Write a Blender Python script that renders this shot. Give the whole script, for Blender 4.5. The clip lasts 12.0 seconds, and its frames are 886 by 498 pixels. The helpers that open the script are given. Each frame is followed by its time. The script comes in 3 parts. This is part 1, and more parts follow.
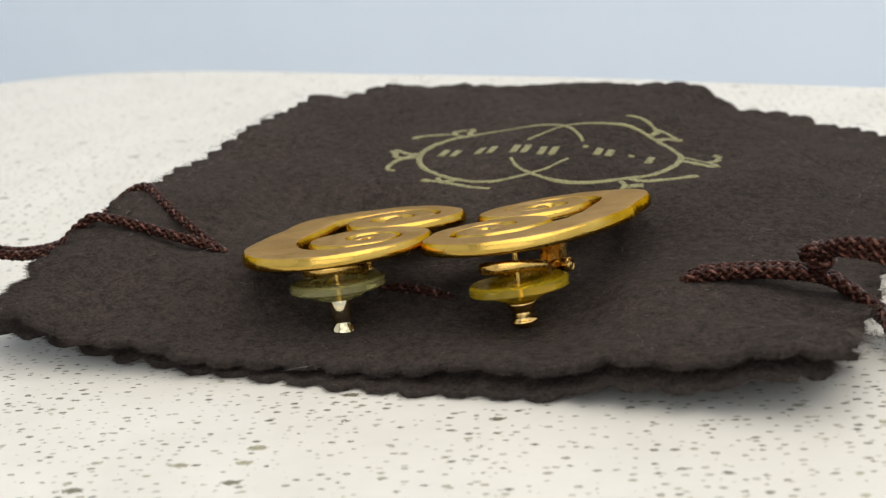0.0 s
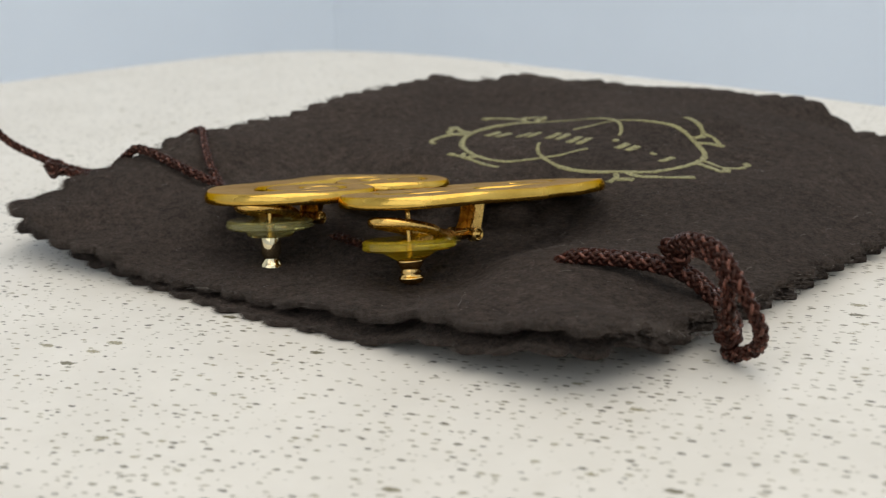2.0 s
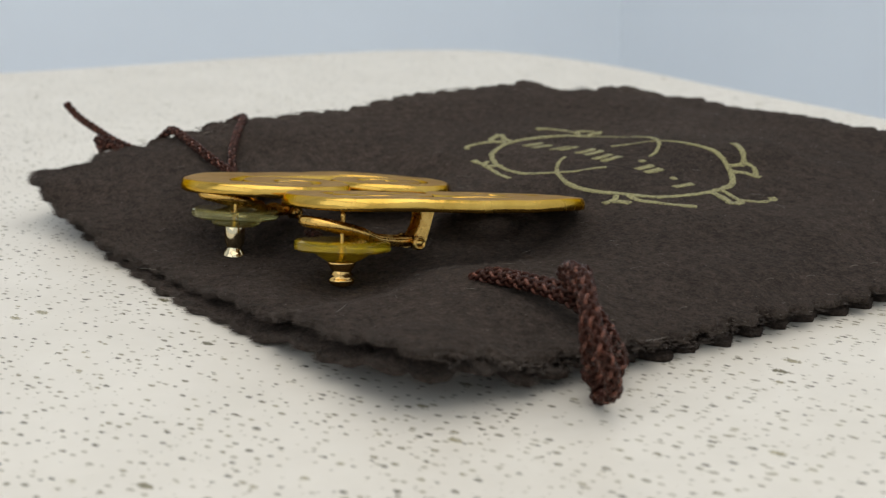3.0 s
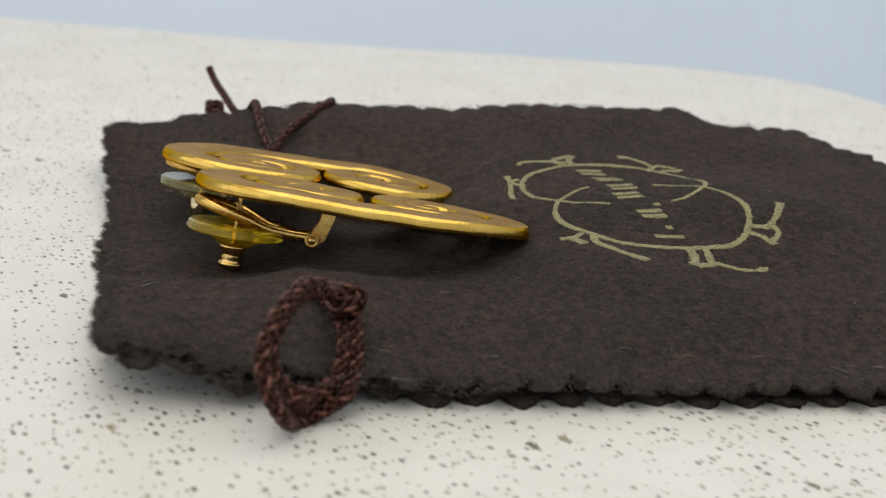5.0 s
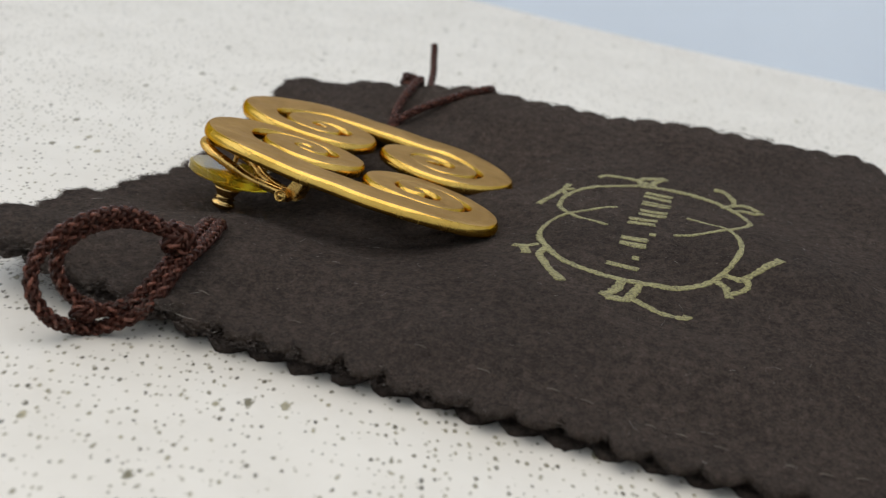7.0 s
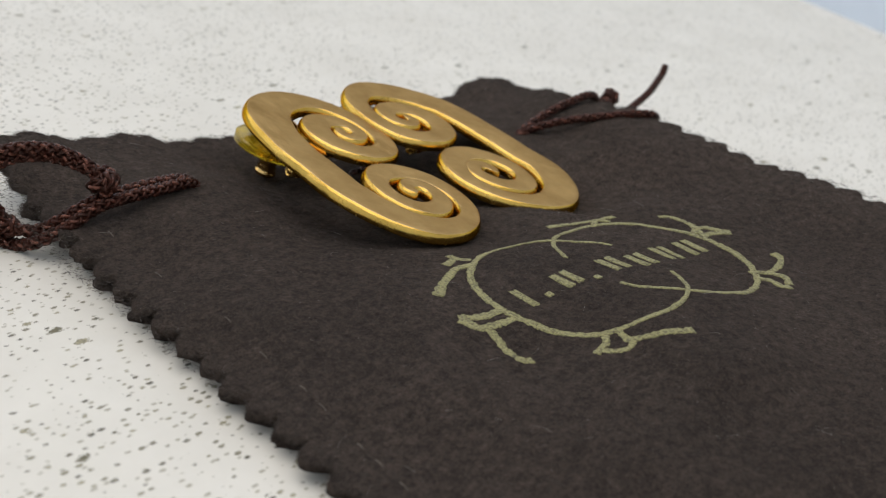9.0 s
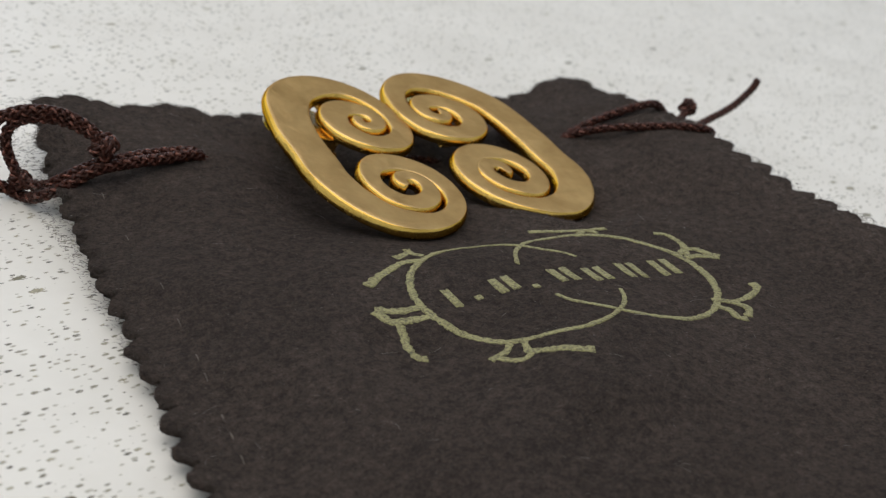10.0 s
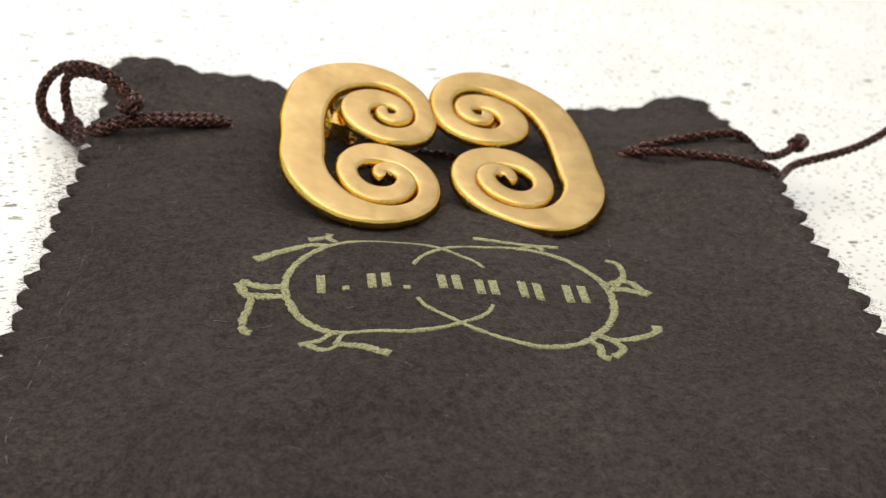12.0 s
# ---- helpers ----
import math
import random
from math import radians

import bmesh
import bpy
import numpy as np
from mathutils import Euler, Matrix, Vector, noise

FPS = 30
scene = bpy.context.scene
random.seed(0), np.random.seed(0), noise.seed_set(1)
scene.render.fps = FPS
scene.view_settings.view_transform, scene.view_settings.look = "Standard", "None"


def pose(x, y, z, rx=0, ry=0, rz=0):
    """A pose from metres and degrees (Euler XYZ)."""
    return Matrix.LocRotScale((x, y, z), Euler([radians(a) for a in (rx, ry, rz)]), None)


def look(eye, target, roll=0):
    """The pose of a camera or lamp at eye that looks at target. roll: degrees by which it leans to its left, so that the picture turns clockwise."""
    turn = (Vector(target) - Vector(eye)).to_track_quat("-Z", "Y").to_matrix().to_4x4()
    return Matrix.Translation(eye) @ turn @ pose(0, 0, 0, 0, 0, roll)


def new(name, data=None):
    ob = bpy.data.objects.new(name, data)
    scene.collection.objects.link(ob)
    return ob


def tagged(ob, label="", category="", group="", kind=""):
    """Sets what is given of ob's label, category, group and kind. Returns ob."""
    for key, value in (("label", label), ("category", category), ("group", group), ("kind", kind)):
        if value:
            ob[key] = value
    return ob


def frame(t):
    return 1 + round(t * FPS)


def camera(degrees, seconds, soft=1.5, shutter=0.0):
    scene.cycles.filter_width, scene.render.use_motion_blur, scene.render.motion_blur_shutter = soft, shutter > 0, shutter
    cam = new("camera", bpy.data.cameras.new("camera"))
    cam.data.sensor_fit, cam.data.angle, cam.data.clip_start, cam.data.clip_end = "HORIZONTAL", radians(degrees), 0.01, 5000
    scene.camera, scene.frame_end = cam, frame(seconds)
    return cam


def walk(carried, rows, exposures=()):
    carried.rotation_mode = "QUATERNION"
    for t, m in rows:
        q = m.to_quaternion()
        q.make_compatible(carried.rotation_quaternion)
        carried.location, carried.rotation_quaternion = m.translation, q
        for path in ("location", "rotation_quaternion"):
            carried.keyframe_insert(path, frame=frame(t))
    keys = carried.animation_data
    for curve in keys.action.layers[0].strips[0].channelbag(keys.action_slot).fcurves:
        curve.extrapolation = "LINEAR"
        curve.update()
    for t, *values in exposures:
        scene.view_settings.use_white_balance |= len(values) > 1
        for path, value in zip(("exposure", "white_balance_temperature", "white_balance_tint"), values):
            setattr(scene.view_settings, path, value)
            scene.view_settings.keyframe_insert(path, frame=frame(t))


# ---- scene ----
cam = camera(37.35, 12.0, soft=1.15)
cam.data.dof.use_dof, cam.data.dof.focus_distance, cam.data.dof.aperture_fstop = True, 0.145, 48
EXPOSURES = ((0, -0.05, 6500, 10), (0.5, -0.5, 6500, 10), (1, -0.4, 6500, 10), (1.5, -0.27, 6500, 10), (2.5, -0.27, 6500, 10), (3.2, -0.35, 6500, 10), (5, -0.27, 6420, 10.5), (6.5, -0.27, 6300, 11.3), (7.5, -0.35, 6270, 11.5), (9.5, -0.3, 6230, 11.5), (10, -0.4, 6180, 11.5), (10.5, -0.17, 6220, 11.5), (11, 0.12, 6350, 11), (12, 0.25, 6420, 10.5))
PATH = [
    (0, (-0.04890, 0.13781, 0.05432), (-0.01101, 0.03061, 0.01594), -3.62),
    (0.5, (-0.06586, 0.13666, 0.05304), (-0.01800, 0.03330, 0.01528), -3.08),
    (1, (-0.08743, 0.12585, 0.05167), (-0.02521, 0.03016, 0.01463), -2.42),
    (1.5, (-0.09202, 0.12328, 0.05070), (-0.02672, 0.02939, 0.01437), -2.21),
    (2, (-0.10426, 0.12055, 0.04887), (-0.03236, 0.03124, 0.01346), -1.71),
    (2.5, (-0.11976, 0.10315, 0.04816), (-0.03615, 0.02455, 0.01306), -0.68),
    (3, (-0.12963, 0.08889, 0.04768), (-0.03858, 0.01889, 0.01291), 0.03),
    (3.2, (-0.13228, 0.08515, 0.04780), (-0.03951, 0.01750, 0.01290), 0.29),
    (4.8, (-0.15061, 0.03343, 0.04833), (-0.04120, -0.00061, 0.01269), 3.24),
    (5, (-0.15245, 0.02552, 0.04834), (-0.04146, -0.00300, 0.01273), 3.80),
    (5.5, (-0.15421, 0.00529, 0.04977), (-0.04083, -0.00953, 0.01338), 4.89),
    (6, (-0.15565, -0.00676, 0.05019), (-0.04157, -0.01254, 0.01342), 5.60),
    (6.5, (-0.15485, -0.02865, 0.05252), (-0.04181, -0.01721, 0.01392), 6.90),
    (7, (-0.15595, -0.04661, 0.05473), (-0.04581, -0.02157, 0.01424), 7.51),
    (7.5, (-0.14987, -0.06485, 0.05782), (-0.04416, -0.02704, 0.01546), 8.18),
    (7.7, (-0.14812, -0.06916, 0.05908), (-0.04395, -0.02811, 0.01592), 8.44),
    (9.3, (-0.11057, -0.11948, 0.06593), (-0.03392, -0.04083, 0.01757), 8.80),
    (9.5, (-0.10688, -0.12298, 0.06803), (-0.03332, -0.04226, 0.01830), 9.11),
    (10, (-0.09048, -0.13645, 0.07188), (-0.02886, -0.04765, 0.01975), 9.16),
    (10.5, (-0.07079, -0.14801, 0.07614), (-0.02325, -0.05231, 0.02153), 8.76),
    (11, (-0.05435, -0.15515, 0.07895), (-0.01729, -0.05580, 0.02277), 8.28),
    (11.5, (-0.04025, -0.15889, 0.08100), (-0.01341, -0.05704, 0.02349), 7.66),
    (12, (-0.02730, -0.16101, 0.08288), (-0.00908, -0.05790, 0.02424), 7.00),
]
walk(cam, [(t, look(eye, target, roll)) for t, eye, target, roll in PATH], EXPOSURES)

# ---- light ----
CM = 0.01
world = bpy.data.worlds.new("world")
scene.world = world
world.use_nodes = True
wn = world.node_tree
sky = wn.nodes.new("ShaderNodeTexSky")
sky.sky_type, sky.sun_disc = "NISHITA", False
sky.sun_elevation, sky.sun_rotation = radians(50), radians(40)
wn.links.new(sky.outputs[0], wn.nodes["Background"].inputs[0])
wn.nodes["Background"].inputs[1].default_value = 0.1


def area_lamp(name, eye, target, width, height, watts, colour):
    data = bpy.data.lights.new(name, "AREA")
    data.shape, data.size, data.size_y = "RECTANGLE", width, height
    data.energy, data.color = watts, colour
    ob = new(name, data)
    ob.matrix_world = look(eye, target)
    return ob


# broad overhead fill, added for soft even light; no lamp is known there
area_lamp("overhead_fill", (-0.3, 0.05, 1.27), (-0.3, 0.05, 0), 1.6, 1.8, 20, (1.0, 0.943, 0.88))
# unseen fill added from the north so the gold plates reflect something bright
area_lamp("north_fill", (-0.35, 1.19, 0.72), (-0.35, 0, 0.5), 1.36, 0.96, 6.5, (0.98, 0.985, 0.96))


# ---- materials ----
def material(name):
    m = bpy.data.materials.new(name)
    m.use_nodes = True
    return m, m.node_tree, m.node_tree.nodes["Principled BSDF"]


def node(tree, kind, **values):
    n = tree.nodes.new(kind)
    for key, value in values.items():
        n.inputs[key.replace("_", " ")].default_value = value
    return n


def place(tree):
    return tree.nodes.new("ShaderNodeTexCoord").outputs["Object"]


def ramp(tree, source, low, high, c0, c1):
    r = tree.nodes.new("ShaderNodeValToRGB")
    r.color_ramp.elements[0].position, r.color_ramp.elements[1].position = low, high
    r.color_ramp.elements[0].color, r.color_ramp.elements[1].color = (*c0, 1), (*c1, 1)
    tree.links.new(source, r.inputs[0])
    return r.outputs[0]


def blend(tree, factor, a, b):
    mix = tree.nodes.new("ShaderNodeMix")
    mix.data_type = "RGBA"
    for value, socket in ((factor, mix.inputs[0]), (a, mix.inputs[6]), (b, mix.inputs[7])):
        if isinstance(value, tuple):
            socket.default_value = (*value, 1)
        else:
            tree.links.new(value, socket)
    return mix.outputs[2]


def noise_node(tree, scale, detail=4, rough=0.6):
    n = node(tree, "ShaderNodeTexNoise", Scale=scale, Detail=detail, Roughness=rough)
    tree.links.new(place(tree), n.inputs["Vector"])
    return n.outputs["Fac"]


def relief(tree, bsdf, source, strength, distance):
    b = node(tree, "ShaderNodeBump", Strength=strength, Distance=distance)
    tree.links.new(source, b.inputs["Height"])
    tree.links.new(b.outputs[0], bsdf.inputs["Normal"])


def math_node(tree, kind, a, b):
    n = tree.nodes.new("ShaderNodeMath")
    n.operation = kind
    for value, socket in ((a, n.inputs[0]), (b, n.inputs[1])):
        if isinstance(value, (int, float)):
            socket.default_value = value
        else:
            tree.links.new(value, socket)
    return n.outputs[0]


def speck_layer(tree, cell, size, share, wobble):
    """A mask of small irregular flecks: cell and size in metres, share of the cells that hold one."""
    warp = node(tree, "ShaderNodeTexNoise", Scale=2.6 / size, Detail=4)
    coords = place(tree)
    tree.links.new(coords, warp.inputs["Vector"])
    shift = node(tree, "ShaderNodeVectorMath")
    shift.operation = "MULTIPLY_ADD"
    shift.inputs[1].default_value = (wobble,) * 3
    tree.links.new(warp.outputs["Color"], shift.inputs[0])
    tree.links.new(coords, shift.inputs[2])
    turned = node(tree, "ShaderNodeMapping", Rotation=(0, 0, radians(-14)))
    tree.links.new(shift.outputs[0], turned.inputs["Vector"])
    grain = node(tree, "ShaderNodeVectorMath")
    grain.operation = "MULTIPLY"
    grain.inputs[1].default_value = (0.5, 1, 1)
    tree.links.new(turned.outputs[0], grain.inputs[0])
    cells = node(tree, "ShaderNodeTexVoronoi", Scale=1 / cell)
    cells.voronoi_dimensions = "2D"
    tree.links.new(grain.outputs[0], cells.inputs["Vector"])
    split = tree.nodes.new("ShaderNodeSeparateColor")
    tree.links.new(cells.outputs["Color"], split.inputs[0])
    reach = math_node(tree, "MULTIPLY", split.outputs[1], size / cell)
    inside = math_node(tree, "LESS_THAN", cells.outputs["Distance"], reach)
    chosen = math_node(tree, "LESS_THAN", split.outputs[0], share)
    return math_node(tree, "MULTIPLY", inside, chosen), split.outputs[2]


def worktop_material():
    m, tree, bsdf = material("speckled_laminate")
    base = ramp(tree, noise_node(tree, 60, 5), 0.35, 0.7, (0.60, 0.57, 0.506), (0.665, 0.635, 0.57))
    mottle = noise_node(tree, 5200, 3, 0.7)
    tiny, tone = speck_layer(tree, 0.0010, 0.00020, 0.45, 0.0006)
    colour = blend(tree, tiny, base, (0.36, 0.335, 0.27))
    dark, tone = speck_layer(tree, 0.0009, 0.000225, 0.6, 0.0008)
    fleck = ramp(tree, tone, 0.2, 0.95, (0.028, 0.025, 0.018), (0.30, 0.275, 0.19))
    fleck = blend(tree, ramp(tree, mottle, 0.45, 0.62, (0, 0, 0), (0.75, 0.75, 0.75)), fleck, (0.32, 0.29, 0.20))
    colour = blend(tree, dark, colour, fleck)
    big, tone = speck_layer(tree, 0.0036, 0.00054, 0.26, 0.0014)
    fleck = ramp(tree, tone, 0.2, 0.8, (0.13, 0.115, 0.06), (0.42, 0.38, 0.25))
    fleck = blend(tree, ramp(tree, mottle, 0.4, 0.6, (0, 0, 0), (0.8, 0.8, 0.8)), fleck, (0.10, 0.09, 0.06))
    colour = blend(tree, big, colour, fleck)
    tree.links.new(colour, bsdf.inputs["Base Color"])
    bsdf.inputs["Roughness"].default_value = 0.42
    relief(tree, bsdf, noise_node(tree, 900, 3), 0.12, 0.0002)
    return m


def felt_material():
    m, tree, bsdf = material("brown_felt")
    fine = noise_node(tree, 2400, 5, 0.8)
    clump = noise_node(tree, 850, 5, 0.7)
    patch = noise_node(tree, 110, 4, 0.6)
    grain = ramp(tree, fine, 0.36, 0.66, (0.5, 0.49, 0.48), (1.48, 1.465, 1.44))
    tuft = ramp(tree, clump, 0.34, 0.68, (0.55, 0.54, 0.53), (1.5, 1.51, 1.53))
    tone = ramp(tree, patch, 0.3, 0.7, (0.060, 0.0440, 0.0350), (0.083, 0.0618, 0.0500))
    # broad random blotches, slightly darker and lighter
    blotch = ramp(tree, noise_node(tree, 32, 3, 0.55), 0.35, 0.68, (0.88, 0.88, 0.88), (1.16, 1.165, 1.17))
    for layer in (grain, tuft, blotch):
        mult = tree.nodes.new("ShaderNodeMix")
        mult.data_type, mult.blend_type = "RGBA", "MULTIPLY"
        mult.inputs[0].default_value = 1
        tree.links.new(tone, mult.inputs[6])
        tree.links.new(layer, mult.inputs[7])
        tone = mult.outputs[2]
    tree.links.new(tone, bsdf.inputs["Base Color"])
    bsdf.inputs["Roughness"].default_value = 0.95
    bsdf.inputs["Specular IOR Level"].default_value = 0.08
    bsdf.inputs["Sheen Weight"].default_value = 0.05
    bsdf.inputs["Sheen Roughness"].default_value = 0.7
    bsdf.inputs["Sheen Tint"].default_value = (0.75, 0.68, 0.62, 1)
    height = math_node(tree, "ADD", fine, math_node(tree, "MULTIPLY", clump, 1.8))
    relief(tree, bsdf, height, 1.0, 0.0013)
    return m


def metal_material(name, low, high, rough0, rough1, bump, scale=700, edge=(0.85, 0.7, 0.5)):
    m, tree, bsdf = material(name)
    n = noise_node(tree, scale, 4)
    big = noise_node(tree, 160, 3)
    tree.links.new(ramp(tree, big, 0.3, 0.7, low, high), bsdf.inputs["Base Color"])
    bsdf.inputs["Metallic"].default_value = 1
    bsdf.inputs["Specular Tint"].default_value = (*edge, 1)
    r = tree.nodes.new("ShaderNodeMapRange")
    r.inputs["From Min"].default_value, r.inputs["From Max"].default_value = 0.3, 0.7
    r.inputs["To Min"].default_value, r.inputs["To Max"].default_value = rough0, rough1
    tree.links.new(n, r.inputs["Value"])
    tree.links.new(r.outputs[0], bsdf.inputs["Roughness"])
    relief(tree, bsdf, math_node(tree, "ADD", n, big), bump, 0.0003)
    return m


def plastic_material(name, colour, clear):
    m, tree, bsdf = material(name)
    cloud = noise_node(tree, 260, 4)
    dull = tuple(c * 0.8 for c in colour)
    tree.links.new(ramp(tree, cloud, 0.3, 0.7, dull, colour), bsdf.inputs["Base Color"])
    bsdf.inputs["Roughness"].default_value = 0.09
    bsdf.inputs["IOR"].default_value = 1.4
    bsdf.inputs["Transmission Weight"].default_value = clear
    relief(tree, bsdf, cloud, 0.1, 0.0003)
    return m


def cord_material(name, low, high, gloss, rough):
    m, tree, bsdf = material(name)
    n = noise_node(tree, 1500, 4)
    tree.links.new(ramp(tree, n, 0.36, 0.7, low, high), bsdf.inputs["Base Color"])
    bsdf.inputs["Roughness"].default_value = rough
    bsdf.inputs["Specular IOR Level"].default_value = gloss
    bsdf.inputs["Specular Tint"].default_value = (1.0, 0.56, 0.44, 1)
    relief(tree, bsdf, noise_node(tree, 6000, 3), 0.5, 0.0003)
    return m


def ink_material():
    m, tree, bsdf = material("khaki_gold_ink")
    n = noise_node(tree, 3200, 4, 0.7)
    tree.links.new(ramp(tree, n, 0.34, 0.56, (0.085, 0.073, 0.036), (0.31, 0.285, 0.122)), bsdf.inputs["Base Color"])
    bsdf.inputs["Roughness"].default_value = 0.6
    bsdf.inputs["Metallic"].default_value = 0.25
    relief(tree, bsdf, n, 0.7, 0.0004)
    return m


def plain_material(name, low, high, scale, rough):
    m, tree, bsdf = material(name)
    n = noise_node(tree, scale, 5)
    tree.links.new(ramp(tree, n, 0.3, 0.7, low, high), bsdf.inputs["Base Color"])
    bsdf.inputs["Roughness"].default_value = rough
    relief(tree, bsdf, n, 0.1, 0.002)
    return m


LAMINATE, FELT, INK = worktop_material(), felt_material(), ink_material()
CORD = cord_material("brown_cord", (0.004, 0.0013, 0.001), (0.034, 0.008, 0.0043), 0.35, 0.38)
# paler yarn colour that puts the braid's pinkish glints into the material
CORD_PALE = cord_material("reddish_cord_glint", (0.022, 0.006, 0.0035), (0.12, 0.041, 0.026), 0.75, 0.26)
SATIN = metal_material("satin_gold", (0.455, 0.298, 0.127), (0.63, 0.43, 0.192), 0.34, 0.52, 0.10, edge=(0.44, 0.34, 0.30))
POLISH = metal_material("polished_gold", (0.50, 0.305, 0.058), (0.66, 0.425, 0.10), 0.14, 0.30, 0.28, 420, edge=(0.7, 0.45, 0.16))
FITTING = metal_material("fitting_gold", (0.58, 0.35, 0.09), (0.72, 0.46, 0.14), 0.18, 0.32, 0.15, 900)
NICKEL = metal_material("pale_nickel", (0.68, 0.57, 0.35), (0.78, 0.67, 0.44), 0.08, 0.16, 0.05, 900)
BRASS = metal_material("brass_tip", (0.62, 0.38, 0.12), (0.74, 0.48, 0.18), 0.10, 0.2, 0.08, 900)
CLEAR = plastic_material("clear_plastic", (0.66, 0.61, 0.24), 0.8)
YELLOW = plastic_material("yellowed_plastic", (0.92, 0.67, 0.03), 0.8)
FIBRE = plain_material("felt_fibre", (0.026, 0.0195, 0.0155), (0.115, 0.088, 0.071), 1500, 0.85)
LINT = plain_material("pale_lint", (0.20, 0.18, 0.155), (0.48, 0.44, 0.38), 900, 0.8)
WALL = plain_material("bluish_white_paint", (0.785, 0.843, 0.905), (0.815, 0.873, 0.93), 6, 0.85)
CEILING = plain_material("white_ceiling_paint", (0.80, 0.80, 0.79), (0.83, 0.83, 0.82), 8, 0.9)
FLOOR = plain_material("grey_floor_vinyl", (0.40, 0.40, 0.40), (0.48, 0.48, 0.47), 12, 0.6)
THREAD = plain_material("seam_thread", (0.075, 0.06, 0.047), (0.19, 0.155, 0.12), 900, 0.8)


# ---- mesh helpers (shapes are given in centimetres) ----
def finish(name, bm, mats, parent=None, label="", smooth=True):
    bmesh.ops.scale(bm, vec=(CM, CM, CM), verts=bm.verts)
    me = bpy.data.meshes.new(name)
    bm.to_mesh(me)
    bm.free()
    for m in mats if isinstance(mats, (list, tuple)) else (mats,):
        me.materials.append(m)
    if smooth:
        me.polygons.foreach_set("use_smooth", [True] * len(me.polygons))
    ob = new(name, me)
    if parent is not None:
        ob.parent = parent
    return tagged(ob, label)


def mesh_from(name, verts, faces, mats, parent=None, label="", smooth=True, slots=None):
    me = bpy.data.meshes.new(name)
    me.from_pydata([tuple(c * CM for c in v) for v in verts], [], faces)
    for m in mats if isinstance(mats, (list, tuple)) else (mats,):
        me.materials.append(m)
    if slots is not None:
        me.polygons.foreach_set("material_index", slots)
    if smooth:
        me.polygons.foreach_set("use_smooth", [True] * len(me.polygons))
    me.update()
    ob = new(name, me)
    if parent is not None:
        ob.parent = parent
    return tagged(ob, label)


def box(name, lo, hi, mat, label="", category="", kind="structure"):
    bm = bmesh.new()
    bmesh.ops.create_cube(bm, size=1)
    for v in bm.verts:
        v.co = [(a + b) / 2 + c * (b - a) for a, b, c in zip(lo, hi, v.co)]
    return tagged(finish(name, bm, mat, smooth=False), label, category, kind=kind)


def smooth_line(points, step):
    """A Catmull-Rom curve through the points, sampled about every step."""
    pts = [np.array(p, float) for p in points]
    pts = [2 * pts[0] - pts[1], *pts, 2 * pts[-1] - pts[-2]]
    out = []
    for a, b, c, d in zip(pts, pts[1:], pts[2:], pts[3:]):
        count = max(2, int(np.linalg.norm(c - b) / step))
        for k in range(count):
            t = k / count
            out.append(0.5 * (2 * b + (c - a) * t + (2 * a - 5 * b + 4 * c - d) * t * t + (3 * b - a - 3 * c + d) * t ** 3))
    out.append(pts[-2])
    return np.array(out)


def tube(line, radius, sides=10):
    """Vertices and faces of a closed tube along a line; radius(distance, turn) in centimetres."""
    tangent = np.gradient(line, axis=0)
    tangent /= np.linalg.norm(tangent, axis=1)[:, None] + 1e-12
    up = np.array([0.0, 0.0, 1.0]) if abs(tangent[0][2]) < 0.9 else np.array([1.0, 0, 0])
    verts, faces, run = [], [], 0.0
    for i, (p, t) in enumerate(zip(line, tangent)):
        up = up - t * (up @ t)
        up /= np.linalg.norm(up)
        side = np.cross(t, up)
        run += np.linalg.norm(p - line[i - 1]) if i else 0
        for k in range(sides):
            a = 2 * math.pi * k / sides
            r = radius(run, a)
            verts.append(p + r * (math.cos(a) * side + math.sin(a) * up))
    n = len(line)
    for i in range(n - 1):
        for k in range(sides):
            a, b = i * sides + k, i * sides + (k + 1) % sides
            faces.append((a, b, b + sides, a + sides))
    faces.append(tuple(reversed(range(sides))))
    faces.append(tuple(range((n - 1) * sides, n * sides)))
    return verts, faces


def lathe(profile, axis_point, axis, sides=40):
    """A turned solid: profile of (radius, height) pairs along the axis."""
    axis = np.array(axis, float) / np.linalg.norm(axis)
    e1 = np.cross(axis, (0.3, 0.9, 0.1))
    e1 /= np.linalg.norm(e1)
    e2 = np.cross(axis, e1)
    verts, faces = [], []
    for r, h in profile:
        for k in range(sides):
            a = 2 * math.pi * k / sides
            verts.append(np.array(axis_point) + h * axis + r * (math.cos(a) * e1 + math.sin(a) * e2))
    for i in range(len(profile) - 1):
        for k in range(sides):
            a, b = i * sides + k, i * sides + (k + 1) % sides
            faces.append((a, b, b + sides, a + sides))
    faces.append(tuple(reversed(range(sides))))
    faces.append(tuple(range((len(profile) - 1) * sides, len(profile) * sides)))
    return verts, faces


# ---- the room ----
tagged(box("floor", (-125, -105, -88), (110, 125, -85), FLOOR, "plain grey vinyl floor below the worktop", "floor"))
# ceiling is unseen, added to close the room for bounced light
box("ceiling", (-125, -105, 130), (110, 125, 134), CEILING, "plain white painted ceiling, added unseen to close the room", "ceiling")
box("wall_south", (-120, -105, -85), (95, -100, 130), WALL, "bluish white painted wall behind the worktop", "wall")
box("wall_east", (95, -105, -85), (110, 120, 130), WALL, "bluish white painted wall meeting another at a corner", "wall")
# west wall is unseen too, added for the reflections
box("wall_west", (-125, -105, -85), (-120, 125, 130), WALL, "bluish white painted wall", "wall")


